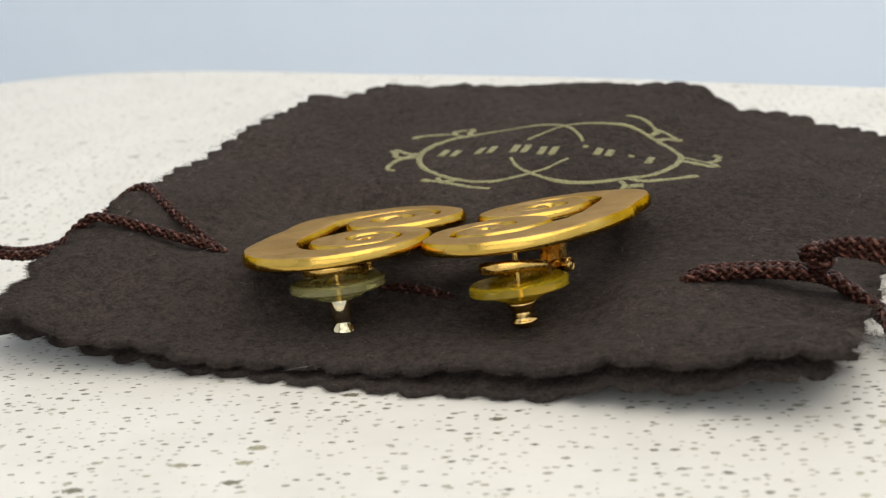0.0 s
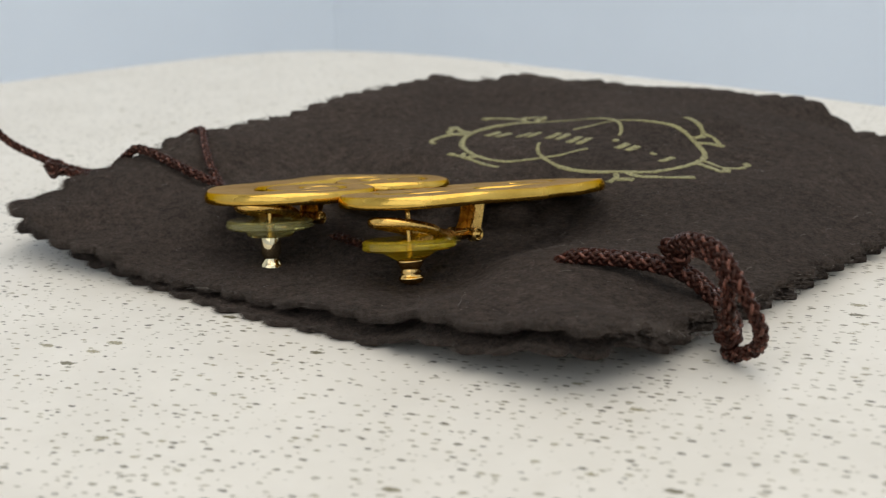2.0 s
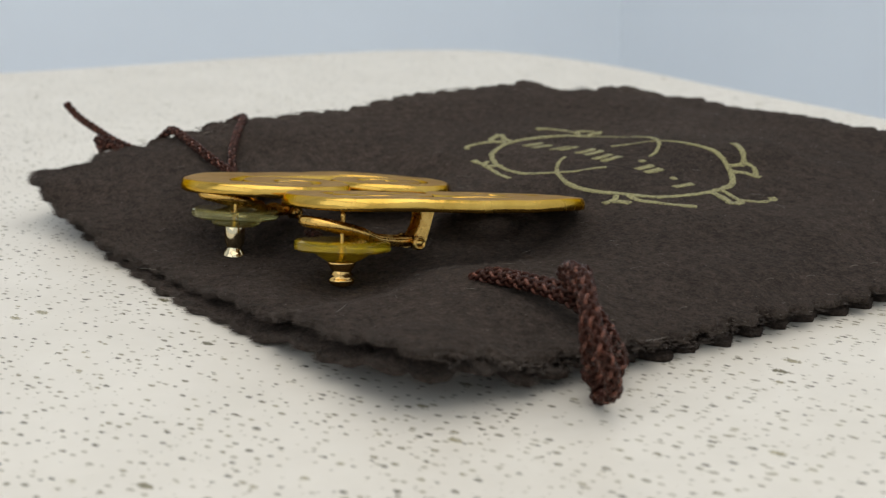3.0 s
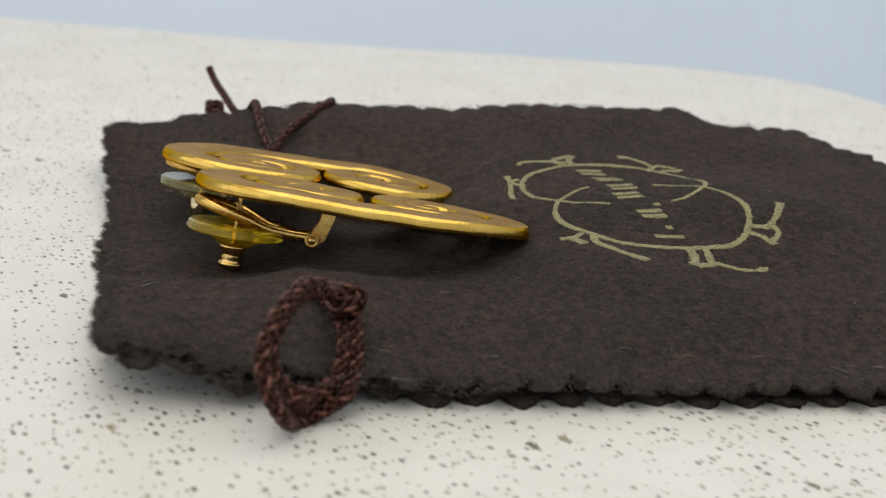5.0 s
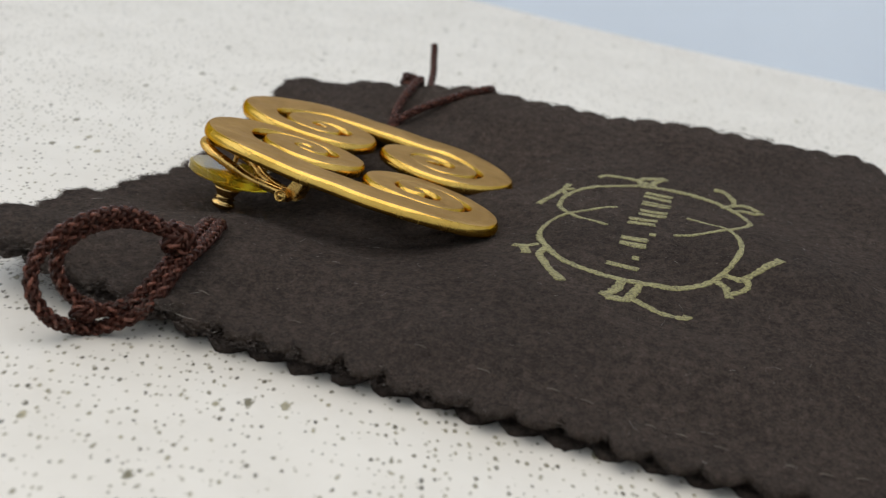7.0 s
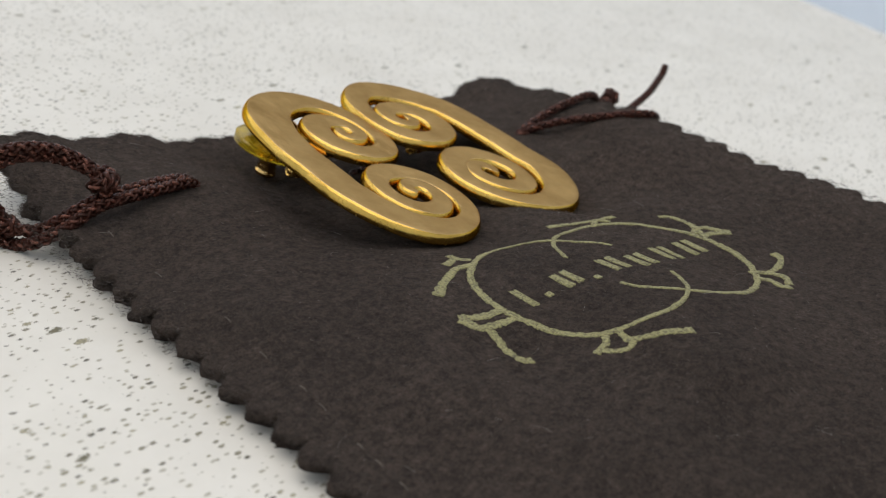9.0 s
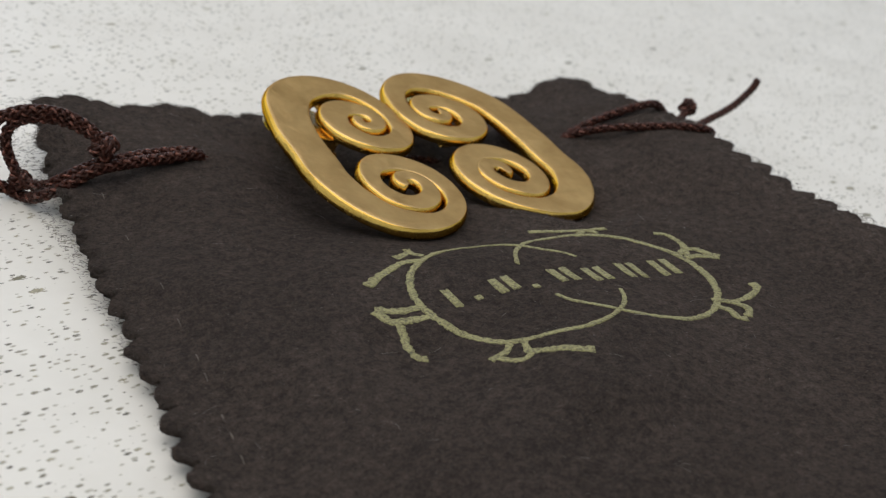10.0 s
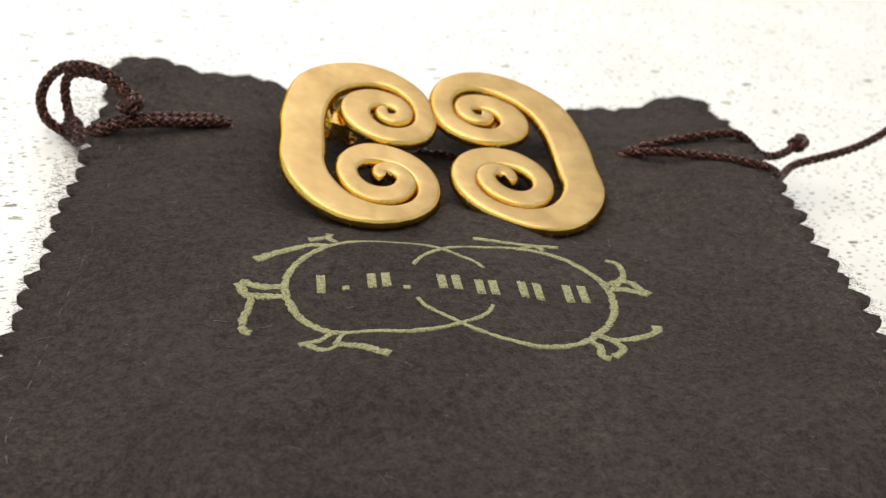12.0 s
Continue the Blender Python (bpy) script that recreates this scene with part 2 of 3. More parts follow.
def fill_opening_wall():
    """The unseen wall with an opening, and the made-up window round the fill light."""
    bm = bmesh.new()
    x0, x1, z0, z1 = -105, 35, 22, 122
    for lo, hi in (((-120, 120, -85), (x0, 125, 130)), ((x1, 120, -85), (110, 125, 130)), ((x0, 120, -85), (x1, 125, z0)), ((x0, 120, z1), (x1, 125, 130))):
        for v in bmesh.ops.create_cube(bm, size=1)["verts"]:
            v.co = [(a + b) / 2 + c * (b - a) for a, b, c in zip(lo, hi, v.co)]
    tagged(finish("wall_north", bm, WALL, smooth=False), "unseen bluish white painted wall with an opening for the fill light", "wall", kind="structure")
    window = tagged(new("added_window_1"), "made-up white window frame round the added fill light", "window", kind="structure")
    for lo, hi in (((x0, 121, z0), (x0 + 4, 124, z1)), ((x1 - 4, 121, z0), (x1, 124, z1)), ((x0 + 4, 121, z0), (x1 - 4, 124, z0 + 4)), ((x0 + 4, 121, z1 - 4), (x1 - 4, 124, z1))):
        box("added_window_frame", lo, hi, CEILING, kind="").parent = window


fill_opening_wall()


def top(x, y):
    """Height of the worktop, which is not quite level."""
    return -0.1 - 0.02 * x + 0.012 * y


def worktop():
    corner = smooth_line([(28, 20), (22.4, 5.5), (20, -1.5), (18.6, -9), (17.3, -13.2), (15.4, -15), (11.7, -15.4), (6.7, -14.6), (2.1, -13.9), (-5, -12.3), (-18, -9.5), (-40, -5)], 1.2)
    rim = [(p[0], p[1]) for p in corner] + [(-40, 45), (28, 45)]
    bm = bmesh.new()
    rows = []
    for inset, z in ((0.0, -2.5), (0.0, -0.25), (0.07, -0.07), (0.25, 0.0)):
        rows.append([bm.verts.new((x - inset * (1 if x > 0 else -1) * 0.7, y + inset * 0.7 * (1 if y < 20 else -1), z + top(x, y))) for x, y in rim])
    for a, b in zip(rows, rows[1:]):
        for i in range(len(rim)):
            j = (i + 1) % len(rim)
            bm.faces.new((a[i], b[i], b[j], a[j]))
    bm.faces.new(rows[-1])
    bm.faces.new(list(reversed(rows[0])))
    bmesh.ops.recalc_face_normals(bm, faces=bm.faces)
    ob = finish("worktop", bm, LAMINATE, smooth=False)
    return tagged(ob, "white speckled laminate worktop with rounded edge", "worktop", kind="structure")


worktop()

# ---- the pouch ----
RISE = [
    (-1.4, 1.4, 0.15), (0.6, 1.6, 0.1), (0, 2.55, 0.12), (-1.5, 2.55, 0.27), (1.5, 2.6, 0.1), (3, 2.65, 0.26), (-3, 2.6, 0.5),
    (-4.4, 2.7, 0.70), (4.2, 2.4, 0.53), (-3.06, 0.77, 0.56), (2.7, 0.5, 0.5), (4.35, 1, 0.69), (4.3, 0.55, 0.82), (4.35, -0.5, 0.93), (4.45, -1.1, 0.86), (4.45, -4, 0.94),
    (4.3, -5.6, 0.93), (3.9, -7.3, 0.66), (-4.9, 1, 0.4), (-4.95, -0.5, 0.28), (-5.1, -2.5, 0.2), (-5.2, -4.5, 0.18), (-5.4, -6.5, 0.22), (-3.9, -2.2, 0.47),
    (0, -8.5, 0.65), (2.5, -8.3, 0.59), (-1.3, -8.6, 0.65), (-2.9, -8.3, 0.15), (-4.2, -7.7, -0.08), (0, -6.9, 0.74), (2.5, -6.8, 0.9), (-2.3, -6.6, 0.62), (0, 0, 0.24), (1.5, -1.4, 0.24), (-0.6, -1.9, 0.4), (-1.5, -0.5, 0.3),
]
PRINT_RISE = [
    (-2.55, -3.01, 0.61), (-2.63, -4.37, 0.49), (-1.25, -5.23, 0.9), (-0.3, -2.73, 0.68), (-0.86, -3.2, 0.75), (0.09, -3.22, 0.75), (-0.91, -4.04, 0.8),
    (0.08, -4.21, 0.78), (1.95, -3.61, 0.69), (-2.01, -3.79, 0.66), (0.12, -2.3, 0.56), (1.16, -4.95, 0.68), (1.89, -4.41, 0.7), (1.22, -3.75, 0.66), (-0.5, -4.7, 0.88), (-2.14, -4.77, 0.64), (1.64, -2.78, 0.64),
]
HUMPS = np.array(RISE + PRINT_RISE)


def rise(x, y):
    """Height of the pouch's upper face over the worktop."""
    w = 1 / ((HUMPS[:, 0] - x) ** 2 + (HUMPS[:, 1] - y) ** 2 + 0.2) ** 2
    z = float((w * HUMPS[:, 2]).sum() / w.sum())
    low = min(1, max(0, (-4.9 - y) / 1.5))
    fold = low * (0.11 * noise.noise((x * 0.55 + y * 0.3, y * 1.1 - x * 0.2, 9.4)) + 0.03 * noise.noise((x * 1.1, y * 1.9, 4.4))) + 0.02 * noise.noise((x * 0.7, y * 0.9, 3.1)) + 0.012 * noise.noise((x * 2.1, y * 2.1, 7.7))
    channel = 0.03 * math.exp(-((y - 0.78) / 0.16) ** 2) * (1 if abs(x) < 3.1 else math.exp(-((abs(x) - 3.1) / 0.4) ** 2))
    return max(0.13 + top(x, y), z + fold + channel)


def under(x, y):
    """Height of the upper face of the pouch's back panel."""
    droop = 0.16 * min(1, max(0, (y - 2.1) / 0.6)) + 0.16 * min(1, max(0, (-x - 4.1) / 0.5))
    slack = 0.4 * rise(x, y) * min(1, max(0, (x - 1) / 3))
    return max(0.058 + top(x, y), rise(x, y) - 0.085 - droop - slack)


def pouch_outline(grow, corners, bow, spread):
    """Rounded outline of the pouch, counter-clockwise, with pinked teeth."""
    path = []
    for i, (x, y, r) in enumerate(corners):
        c = np.array((x, y))
        before = np.array(corners[i - 1][:2]) - c
        after = np.array(corners[(i + 1) % 4][:2]) - c
        before, after = before / np.linalg.norm(before), after / np.linalg.norm(after)
        for k in range(13):
            t = k / 12
            path.append(c + before * r * (1 - t) ** 2 + after * r * t ** 2)
    path.append(path[0])
    path = np.array(path)
    length = np.r_[0, np.cumsum(np.linalg.norm(np.diff(path, axis=0), axis=1))]
    teeth = round(length[-1] / 0.43)
    tall = [random.uniform(0.7, 1.25) for _ in range(teeth)]
    lean = [random.uniform(-0.07, 0.07) for _ in range(teeth)]
    out = []
    for k in range(teeth * 8):
        tooth = k // 8
        s = length[-1] * ((k + 8 * lean[tooth] * math.sin(math.pi * (k % 8) / 8)) / (teeth * 8))
        p = np.array([np.interp(s, length, path[:, n]) for n in (0, 1)])
        q = np.array([np.interp((s + 0.05) % length[-1], length, path[:, n]) for n in (0, 1)])
        way = (q - p) / (np.linalg.norm(q - p) + 1e-9)
        outward = np.array((way[1], -way[0]))
        depth = 0.19 * math.sin(math.pi * (k % 8) / 8) ** 1.1 * tall[tooth] - 0.08 + random.uniform(-0.028, 0.028)
        if p[1] > 1.9:
            depth = 0.6 * depth + 0.01
        p = p + outward * (depth + grow)
        if p[1] > 1.8:
            p[1] += bow * math.exp(-(p[0] / spread) ** 2)
        out.append((float(p[0]), float(p[1])))
    return out


def panel(name, outline, height, thick, parent, label):
    """A felt sheet with its own thickness, draped over height(x, y)."""
    from mathutils.geometry import delaunay_2d_cdt
    pts = [Vector(p) for p in outline]
    rim = len(pts)
    arr = np.array(outline)
    for gx in np.arange(-5.6, 5.2, 0.13):
        for gy in np.arange(-8.8, 3.4, 0.13):
            near = np.hypot(arr[:, 0] - gx, arr[:, 1] - gy).min()
            if near > 0.14:
                pts.append(Vector((gx + random.uniform(-0.03, 0.03), gy + random.uniform(-0.03, 0.03))))
    edges = [(i, (i + 1) % rim) for i in range(rim)]
    flat, _, tris, *_ = delaunay_2d_cdt(pts, edges, [list(range(rim))], 1, 1e-5)
    n = len(flat)
    verts = []
    for v in flat:
        lump = 0.012 * noise.noise((v[0] * 4.5, v[1] * 4.5, 2.0)) + 0.006 * random.uniform(-1, 1)
        verts.append((v[0], v[1], height(v[0], v[1]) + lump))
    for v in flat:
        verts.append((v[0], v[1], height(v[0], v[1]) - thick))
    faces, uses = [], {}
    for t in tris:
        faces.append(tuple(t))
        faces.append(tuple(n + i for i in reversed(t)))
        for a, b in zip(t, [*t[1:], t[0]]):
            uses[(a, b)] = True
    faces += [(b, a, n + a, n + b) for a, b in uses if (b, a) not in uses]
    return mesh_from(name, verts, faces, FELT, parent, label)


pouch = tagged(new("drawstring_pouch"), "dark brown felt drawstring pouch with pinked edges, lying flat", "pouch")
FRONT = pouch_outline(0.0, [(-4.6, 2.67, 0.35), (-5.47, -8.7, 3.0), (4.2, -8.6, 2.3), (4.46, 2.72, 0.3)], -0.16, 2.0)
BACK = pouch_outline(0.05, [(-4.45, 2.7, 0.6), (-5.28, -8.75, 3.0), (4.22, -8.62, 2.3), (4.8, 2.35, 0.5)], 0.16, 2.0)
panel("front_panel", FRONT, rise, 0.085, pouch, "")
panel("back_panel", BACK, under, 0.058, pouch, "")


def drape_mesh(line, width, rough=0.34, lift=0.009):
    """Vertices and faces of a printed stroke that follows the felt: a thin slab with uneven edges."""
    line = np.array(line)
    way = np.gradient(line, axis=0)
    way /= np.linalg.norm(way, axis=1)[:, None] + 1e-9
    verts, faces = [], []
    for i, (p, t) in enumerate(zip(line, way)):
        side = np.array((-t[1], t[0]))
        w = width(i / (len(line) - 1)) / 2
        for s in (-1, -0.33, 0.33, 1):
            ww = w * (1 + (rough * random.uniform(-1, 1) if abs(s) == 1 else 0))
            x, y = p + side * s * ww
            verts.append((x, y, rise(x, y) + lift))
        for s in (-1, 1):
            x, y = p + side * s * w
            verts.append((x, y, rise(x, y) - 0.02))
    for i in range(len(line) - 1):
        a, b = 6 * i, 6 * i + 6
        faces += [(a + k, b + k, b + k + 1, a + k + 1) for k in range(3)]
        faces += [(a + 4, b + 4, b, a), (a + 3, b + 3, b + 5, a + 5)]
    e = 6 * (len(line) - 1)
    faces += [(4, 0, 1, 2), (4, 2, 3, 5), (e + 2, e + 1, e, e + 4), (e + 5, e + 3, e + 2, e + 4)]
    return verts, faces


def drape(name, line, width, parent, rough=0.34):
    return mesh_from(name, *drape_mesh(line, width, rough), INK, parent)


def stroke_mesh(points, w0, w1):
    line = smooth_line([(*p, 0) for p in points], 0.03)[:, :2]
    return drape_mesh(line, lambda s: w0 + (w1 - w0) * s + 0.02 * math.exp(-((s - 1) / 0.12) ** 2))


def ring(cx, cy, rx, ry, start, end, parent):
    a = np.radians(np.linspace(start, end, 190))
    line = np.c_[cx + rx * np.cos(a), cy + ry * np.sin(a)]
    return drape("ring", line, lambda s: 0.05 + 0.035 * (0.5 + 0.5 * math.cos(2 * math.pi * (s - 0.5))), parent)


emblem = tagged(new("printed_emblem"), "khaki gold print of two linked rings")
emblem.parent = pouch
ring(-1.06, -3.65, 1.18, 1.15, 21, 337, emblem)
ring(0.31, -3.67, 1.17, 1.18, 158, -163, emblem)


def figure(parent, *strokes):
    """A plain branching ornament on a ring, made of a few strokes of (start width, end width, points)."""
    verts, faces = [], []
    for w0, w1, points in strokes:
        v, f = stroke_mesh(points, 0.88 * w0, 0.88 * w1)
        faces += [tuple(len(verts) + q for q in face) for face in f]
        verts += v
    return mesh_from("ornament", verts, faces, INK, parent)


figure(emblem, (0.09, 0.12, [(-1.70, -2.70), (-1.92, -2.65), (-2.2, -2.78), (-2.40, -2.90), (-2.57, -3.02)]),
       (0.09, 0.10, [(-1.62, -2.58), (-1.71, -2.47), (-1.69, -2.30)]), (0.10, 0.11, [(-1.70, -2.40), (-1.86, -2.48), (-1.95, -2.50)]))
figure(emblem, (0.11, 0.12, [(-2.25, -3.62), (-2.51, -3.60), (-2.73, -3.48)]), (0.10, 0.12, [(-2.24, -3.84), (-2.46, -3.79), (-2.67, -3.72), (-2.75, -3.52)]),
       (0.10, 0.10, [(-2.60, -3.76), (-2.65, -4.0), (-2.70, -4.2), (-2.68, -4.36), (-2.60, -4.40)]))
figure(emblem, (0.085, 0.09, [(-1.74, -4.57), (-1.90, -4.71), (-2.11, -4.77)]), (0.08, 0.08, [(-2.03, -4.77), (-1.88, -4.92), (-1.76, -4.94), (-1.70, -4.86)]),
       (0.08, 0.10, [(-1.66, -4.68), (-1.72, -4.86), (-1.62, -4.99), (-1.44, -5.13), (-1.22, -5.25)]))
figure(emblem, (0.085, 0.09, [(1.06, -4.49), (1.22, -4.57), (1.31, -4.66), (1.35, -4.79), (1.22, -4.92)]), (0.08, 0.10, [(0.99, -4.60), (1.11, -4.74), (1.09, -4.90), (1.18, -4.96)]),
       (0.085, 0.10, [(1.28, -4.61), (1.42, -4.60), (1.64, -4.54), (1.81, -4.44), (1.84, -4.31)]))
figure(emblem, (0.07, 0.09, [(1.62, -2.77), (1.75, -2.86), (1.76, -3.06), (1.70, -3.27), (1.50, -3.40)]), (0.10, 0.10, [(1.66, -3.30), (1.79, -3.35), (1.86, -3.52), (1.95, -3.63)]),
       (0.09, 0.09, [(1.45, -3.56), (1.64, -3.51), (1.79, -3.58), (1.92, -3.65)]), (0.08, 0.08, [(1.72, -3.20), (1.63, -3.38), (1.51, -3.56)]))
figure(emblem, (0.08, 0.07, [(0.07, -2.25), (0.30, -2.29), (0.55, -2.36), (0.80, -2.42), (0.98, -2.44), (1.10, -2.46)]), (0.08, 0.08, [(0.63, -2.52), (0.80, -2.43), (0.90, -2.56)]))
# the lettering stands as plain upright bars, two for each broad letter, and its two stops
for cx, cy, wide, high in ((-1.84, -3.57, 0.0, 0.36), (-1.20, -3.60, 0.16, 0.31), (-0.40, -3.60, 0.17, 0.33), (0.02, -3.68, 0.16, 0.33), (0.53, -3.67, 0.18, 0.35), (1.07, -3.64, 0.18, 0.35)):
    for x in sorted({cx - wide / 2, cx + wide / 2}):
        line = np.c_[np.linspace(x - 0.05, x + 0.05, 7), np.full(7, cy)]
        drape("bar", line, lambda s, high=high: high, emblem, rough=0.08)
for cx, cy in ((-1.57, -3.68), (-0.90, -3.78)):
    drape("dot", np.c_[np.linspace(cx - 0.04, cx + 0.04, 4), np.full(4, cy)], lambda s: 0.08, emblem, rough=0.1)


def seam(points, parent):
    line = smooth_line([(*p, 0) for p in points], 0.04)[:, :2]
    verts, faces = [], []
    step = 8
    for i in range(0, len(line) - step, step):
        if random.random() < 0.25:
            continue
        run = np.array([(x, y, rise(x, y) + (0.012, 0.02, 0.02, 0.012)[k]) for k, (x, y) in enumerate(line[i:i + 5:1][:4])])
        v, f = tube(run, lambda s, a: 0.0065, 5)
        faces += [tuple(len(verts) + q for q in face) for face in f]
        verts += v
    return tagged(mesh_from("seam_stitches", verts, faces, THREAD, parent, "row of small brown thread stitches"), kind="stuff")


seam([(-4.4, 0.3), (-4.52, -2.4), (-4.75, -4.6), (-4.85, -6.0), (-4.2, -7.4), (-2.8, -8.1)], pouch)
seam([(4.1, 0.2), (4.12, -3), (4.12, -6), (3.6, -7.6), (2.2, -8.0)], pouch)


def fibres(name, count, sampler, length, thick, mat, parent, label, flat, height=rise):
    """Fine loose hairs on the felt, joined in one mesh."""
    verts, faces = [], []
    for _ in range(count):
        x, y, out = sampler()
        z = height(x, y)
        a = random.uniform(0, 2 * math.pi) if out is None else out + random.gauss(0, 0.7)
        ln = length * random.uniform(0.4, 1.5)
        bend = random.gauss(0, 1.5)
        lift = abs(random.gauss(0, flat))
        prev = np.array((x, y, z - 0.004))
        rings = []
        for k in range(4):
            rings.append(prev.copy())
            prev = prev + np.array((math.cos(a), math.sin(a), lift * (1 - 0.5 * k))) * ln / 3
            a += bend / 3
        base = len(verts)
        for k, p in enumerate(rings):
            t = thick * (1 - 0.25 * k)
            side = np.array((-math.sin(a), math.cos(a), 0))
            verts += [p + side * t, p - side * t, p + np.array((0, 0, t * 1.6))]
        for k in range(3):
            b = base + 3 * k
            faces += [(b, b + 1, b + 4, b + 3), (b + 1, b + 2, b + 5, b + 4), (b + 2, b, b + 3, b + 5)]
    return tagged(mesh_from(name, verts, faces, mat, parent, label), kind="stuff")


def on_face():
    while True:
        x, y = random.uniform(-5.2, 4.5), random.uniform(-7.6, 2.7)
        if abs(x) < 4.3 or y > -5:
            return x, y, None


def on_rim(outline, low=-99):
    rim = [i for i, p in enumerate(outline) if p[1] > low]

    def pick():
        i = random.choice(rim)
        p, q = np.array(outline[i]), np.array(outline[(i + 1) % len(outline)])
        m = p + (q - p) * random.random()
        out = math.atan2(m[1] + 2.5, m[0])
        return float(m[0]) - 0.03 * math.cos(out), float(m[1]) - 0.03 * math.sin(out), out
    return pick


fibres("felt_nap", 50000, on_face, 0.06, 0.003, FIBRE, pouch, "fine raised brown felt hairs", 0.35)
fibres("edge_fuzz", 40000, on_rim(FRONT), 0.042, 0.0022, FIBRE, pouch, "short fuzzy hairs along the pinked edge", 0.16, lambda x, y: rise(x, y) - random.uniform(-0.005, 0.085))
fibres("edge_fuzz", 30000, on_rim(BACK), 0.038, 0.0026, FIBRE, pouch, "short fuzzy hairs along the lower pinked edge", 0.2, lambda x, y: under(x, y) - random.uniform(-0.01, 0.05))
fibres("edge_fuzz", 16000, on_rim(FRONT, 1.6), 0.085, 0.0020, FIBRE, pouch, "longer fuzzy hairs along the mouth of the pouch", 0.3, lambda x, y: rise(x, y) - random.uniform(-0.005, 0.085))
fibres("edge_fuzz", 14000, on_rim(BACK, 1.4), 0.085, 0.0019, FIBRE, pouch, "longer fuzzy hairs along the lower mouth edge", 0.2, lambda x, y: under(x, y) - random.uniform(-0.01, 0.05))
fibres("lint", 150, on_face, 0.17, 0.002, LINT, pouch, "a few pale loose lint hairs", 0.12)
fibres("lint", 1500, on_face, 0.035, 0.0016, LINT, pouch, "tiny pale specks of lint in the felt", 0.2)


# ---- cords ----
def cord(name, points, radius, parent, label=""):
    """A round braided cord: four yarns wound each way, passing over and under one another, round a core."""
    line = smooth_line(points, 0.014)
    way = np.gradient(line, axis=0)
    way /= np.linalg.norm(way, axis=1)[:, None] + 1e-12
    run = np.r_[0, np.cumsum(np.linalg.norm(np.diff(line, axis=0), axis=1))]
    up = np.array((0.0, 0.0, 1.0)) if abs(way[0][2]) < 0.9 else np.array((1.0, 0.0, 0.0))
    ups, sides = [], []
    for t in way:
        up = up - t * (up @ t)
        up /= np.linalg.norm(up)
        ups.append(up)
        sides.append(np.cross(t, up))
    ups, sides = np.array(ups), np.array(sides)
    verts, faces = tube(line, lambda s, t: 0.62 * radius, 8)
    slots = [0] * len(faces)
    pitch = 0.46
    over = 0.20 * np.cos(8 * math.pi * run / pitch)
    for turn in (1, -1):
        for k in range(4):
            a = 2 * math.pi * (turn * run / pitch + k / 4)
            reach = radius * (0.78 + turn * over)
            yarn = line + sides * (reach * np.cos(a))[:, None] + ups * (reach * np.sin(a))[:, None]
            v, f = tube(yarn, lambda s, t: 0.36 * radius, 6)
            faces += [tuple(len(verts) + q for q in face) for face in f]
            faces.append((len(verts), len(verts) + 1, 2 * k))
            verts += v
            # every other yarn of one winding takes the painted glint colour
            slots += [1 if turn < 0 and k % 2 == 0 else 0] * (len(f) + 1)
    return mesh_from(name, verts, faces, (CORD, CORD_PALE), parent, label, slots=slots)


def knot(centre, size, radius, parent, turn=0.0):
    a = np.linspace(0, 2 * math.pi, 15)[:-1]
    pts = []
    for k in np.r_[a, a[0]]:
        p = np.array((math.sin(k) + 2 * math.sin(2 * k), math.cos(k) - 2 * math.cos(2 * k), -1.3 * math.sin(3 * k))) * size / 3
        c, s = math.cos(turn), math.sin(turn)
        pts.append((centre[0] + c * p[0] - s * p[2], centre[1] + p[1], centre[2] + s * p[0] + c * p[2]))
    return cord("knot", pts, radius, parent, "tight overhand knot in the cord")


R = 0.062
left = tagged(new("drawstring"), "dark brown braided drawstring knotted into a loop beside the pouch", "cord")
cord("strand", [(-2.9, 0.82, 0.48), (-3.08, 0.80, 0.61), (-3.5, 0.73, 0.66), (-4.0, 0.66, 0.66), (-4.4, 0.64, 0.61), (-4.75, 0.7, 0.44), (-4.93, 0.82, 0.31), (-5.06, 0.98, 0.27), (-5.14, 1.12, 0.28)], R, left)
cord("strand", [(-2.9, 0.75, 0.48), (-3.1, 0.68, 0.62), (-3.5, 0.58, 0.65), (-4.0, 0.51, 0.66), (-4.4, 0.52, 0.6), (-4.75, 0.57, 0.4), (-4.98, 0.67, 0.26), (-5.05, 0.86, 0.15), (-5.1, 1.06, 0.075), (-5.24, 1.19, 0.11)], R, left)
cord("loop", [(-4.23, 0.66, 0.84), (-4.41, 0.84, 1.02), (-4.68, 1.03, 1.14), (-5.0, 1.18, 1.15), (-5.23, 1.34, 1.05), (-5.42, 1.45, 0.88), (-5.54, 1.47, 0.7), (-5.59, 1.4, 0.49), (-5.5, 1.28, 0.27), (-5.24, 1.19, 0.11)], R, left)
cord("loop", [(-4.25, 0.6, 0.84), (-4.42, 0.8, 0.97), (-4.66, 1.02, 1.05), (-4.95, 1.18, 1.05), (-5.15, 1.3, 0.96), (-5.23, 1.37, 0.82), (-5.25, 1.37, 0.64), (-5.21, 1.29, 0.46), (-5.14, 1.12, 0.29)], R * 0.95, left)
knot((-4.28, 0.61, 0.85), 0.12, 0.072, left, 0.6)
knot((-5.14, 1.13, 0.27), 0.085, 0.062, left, 0.2)

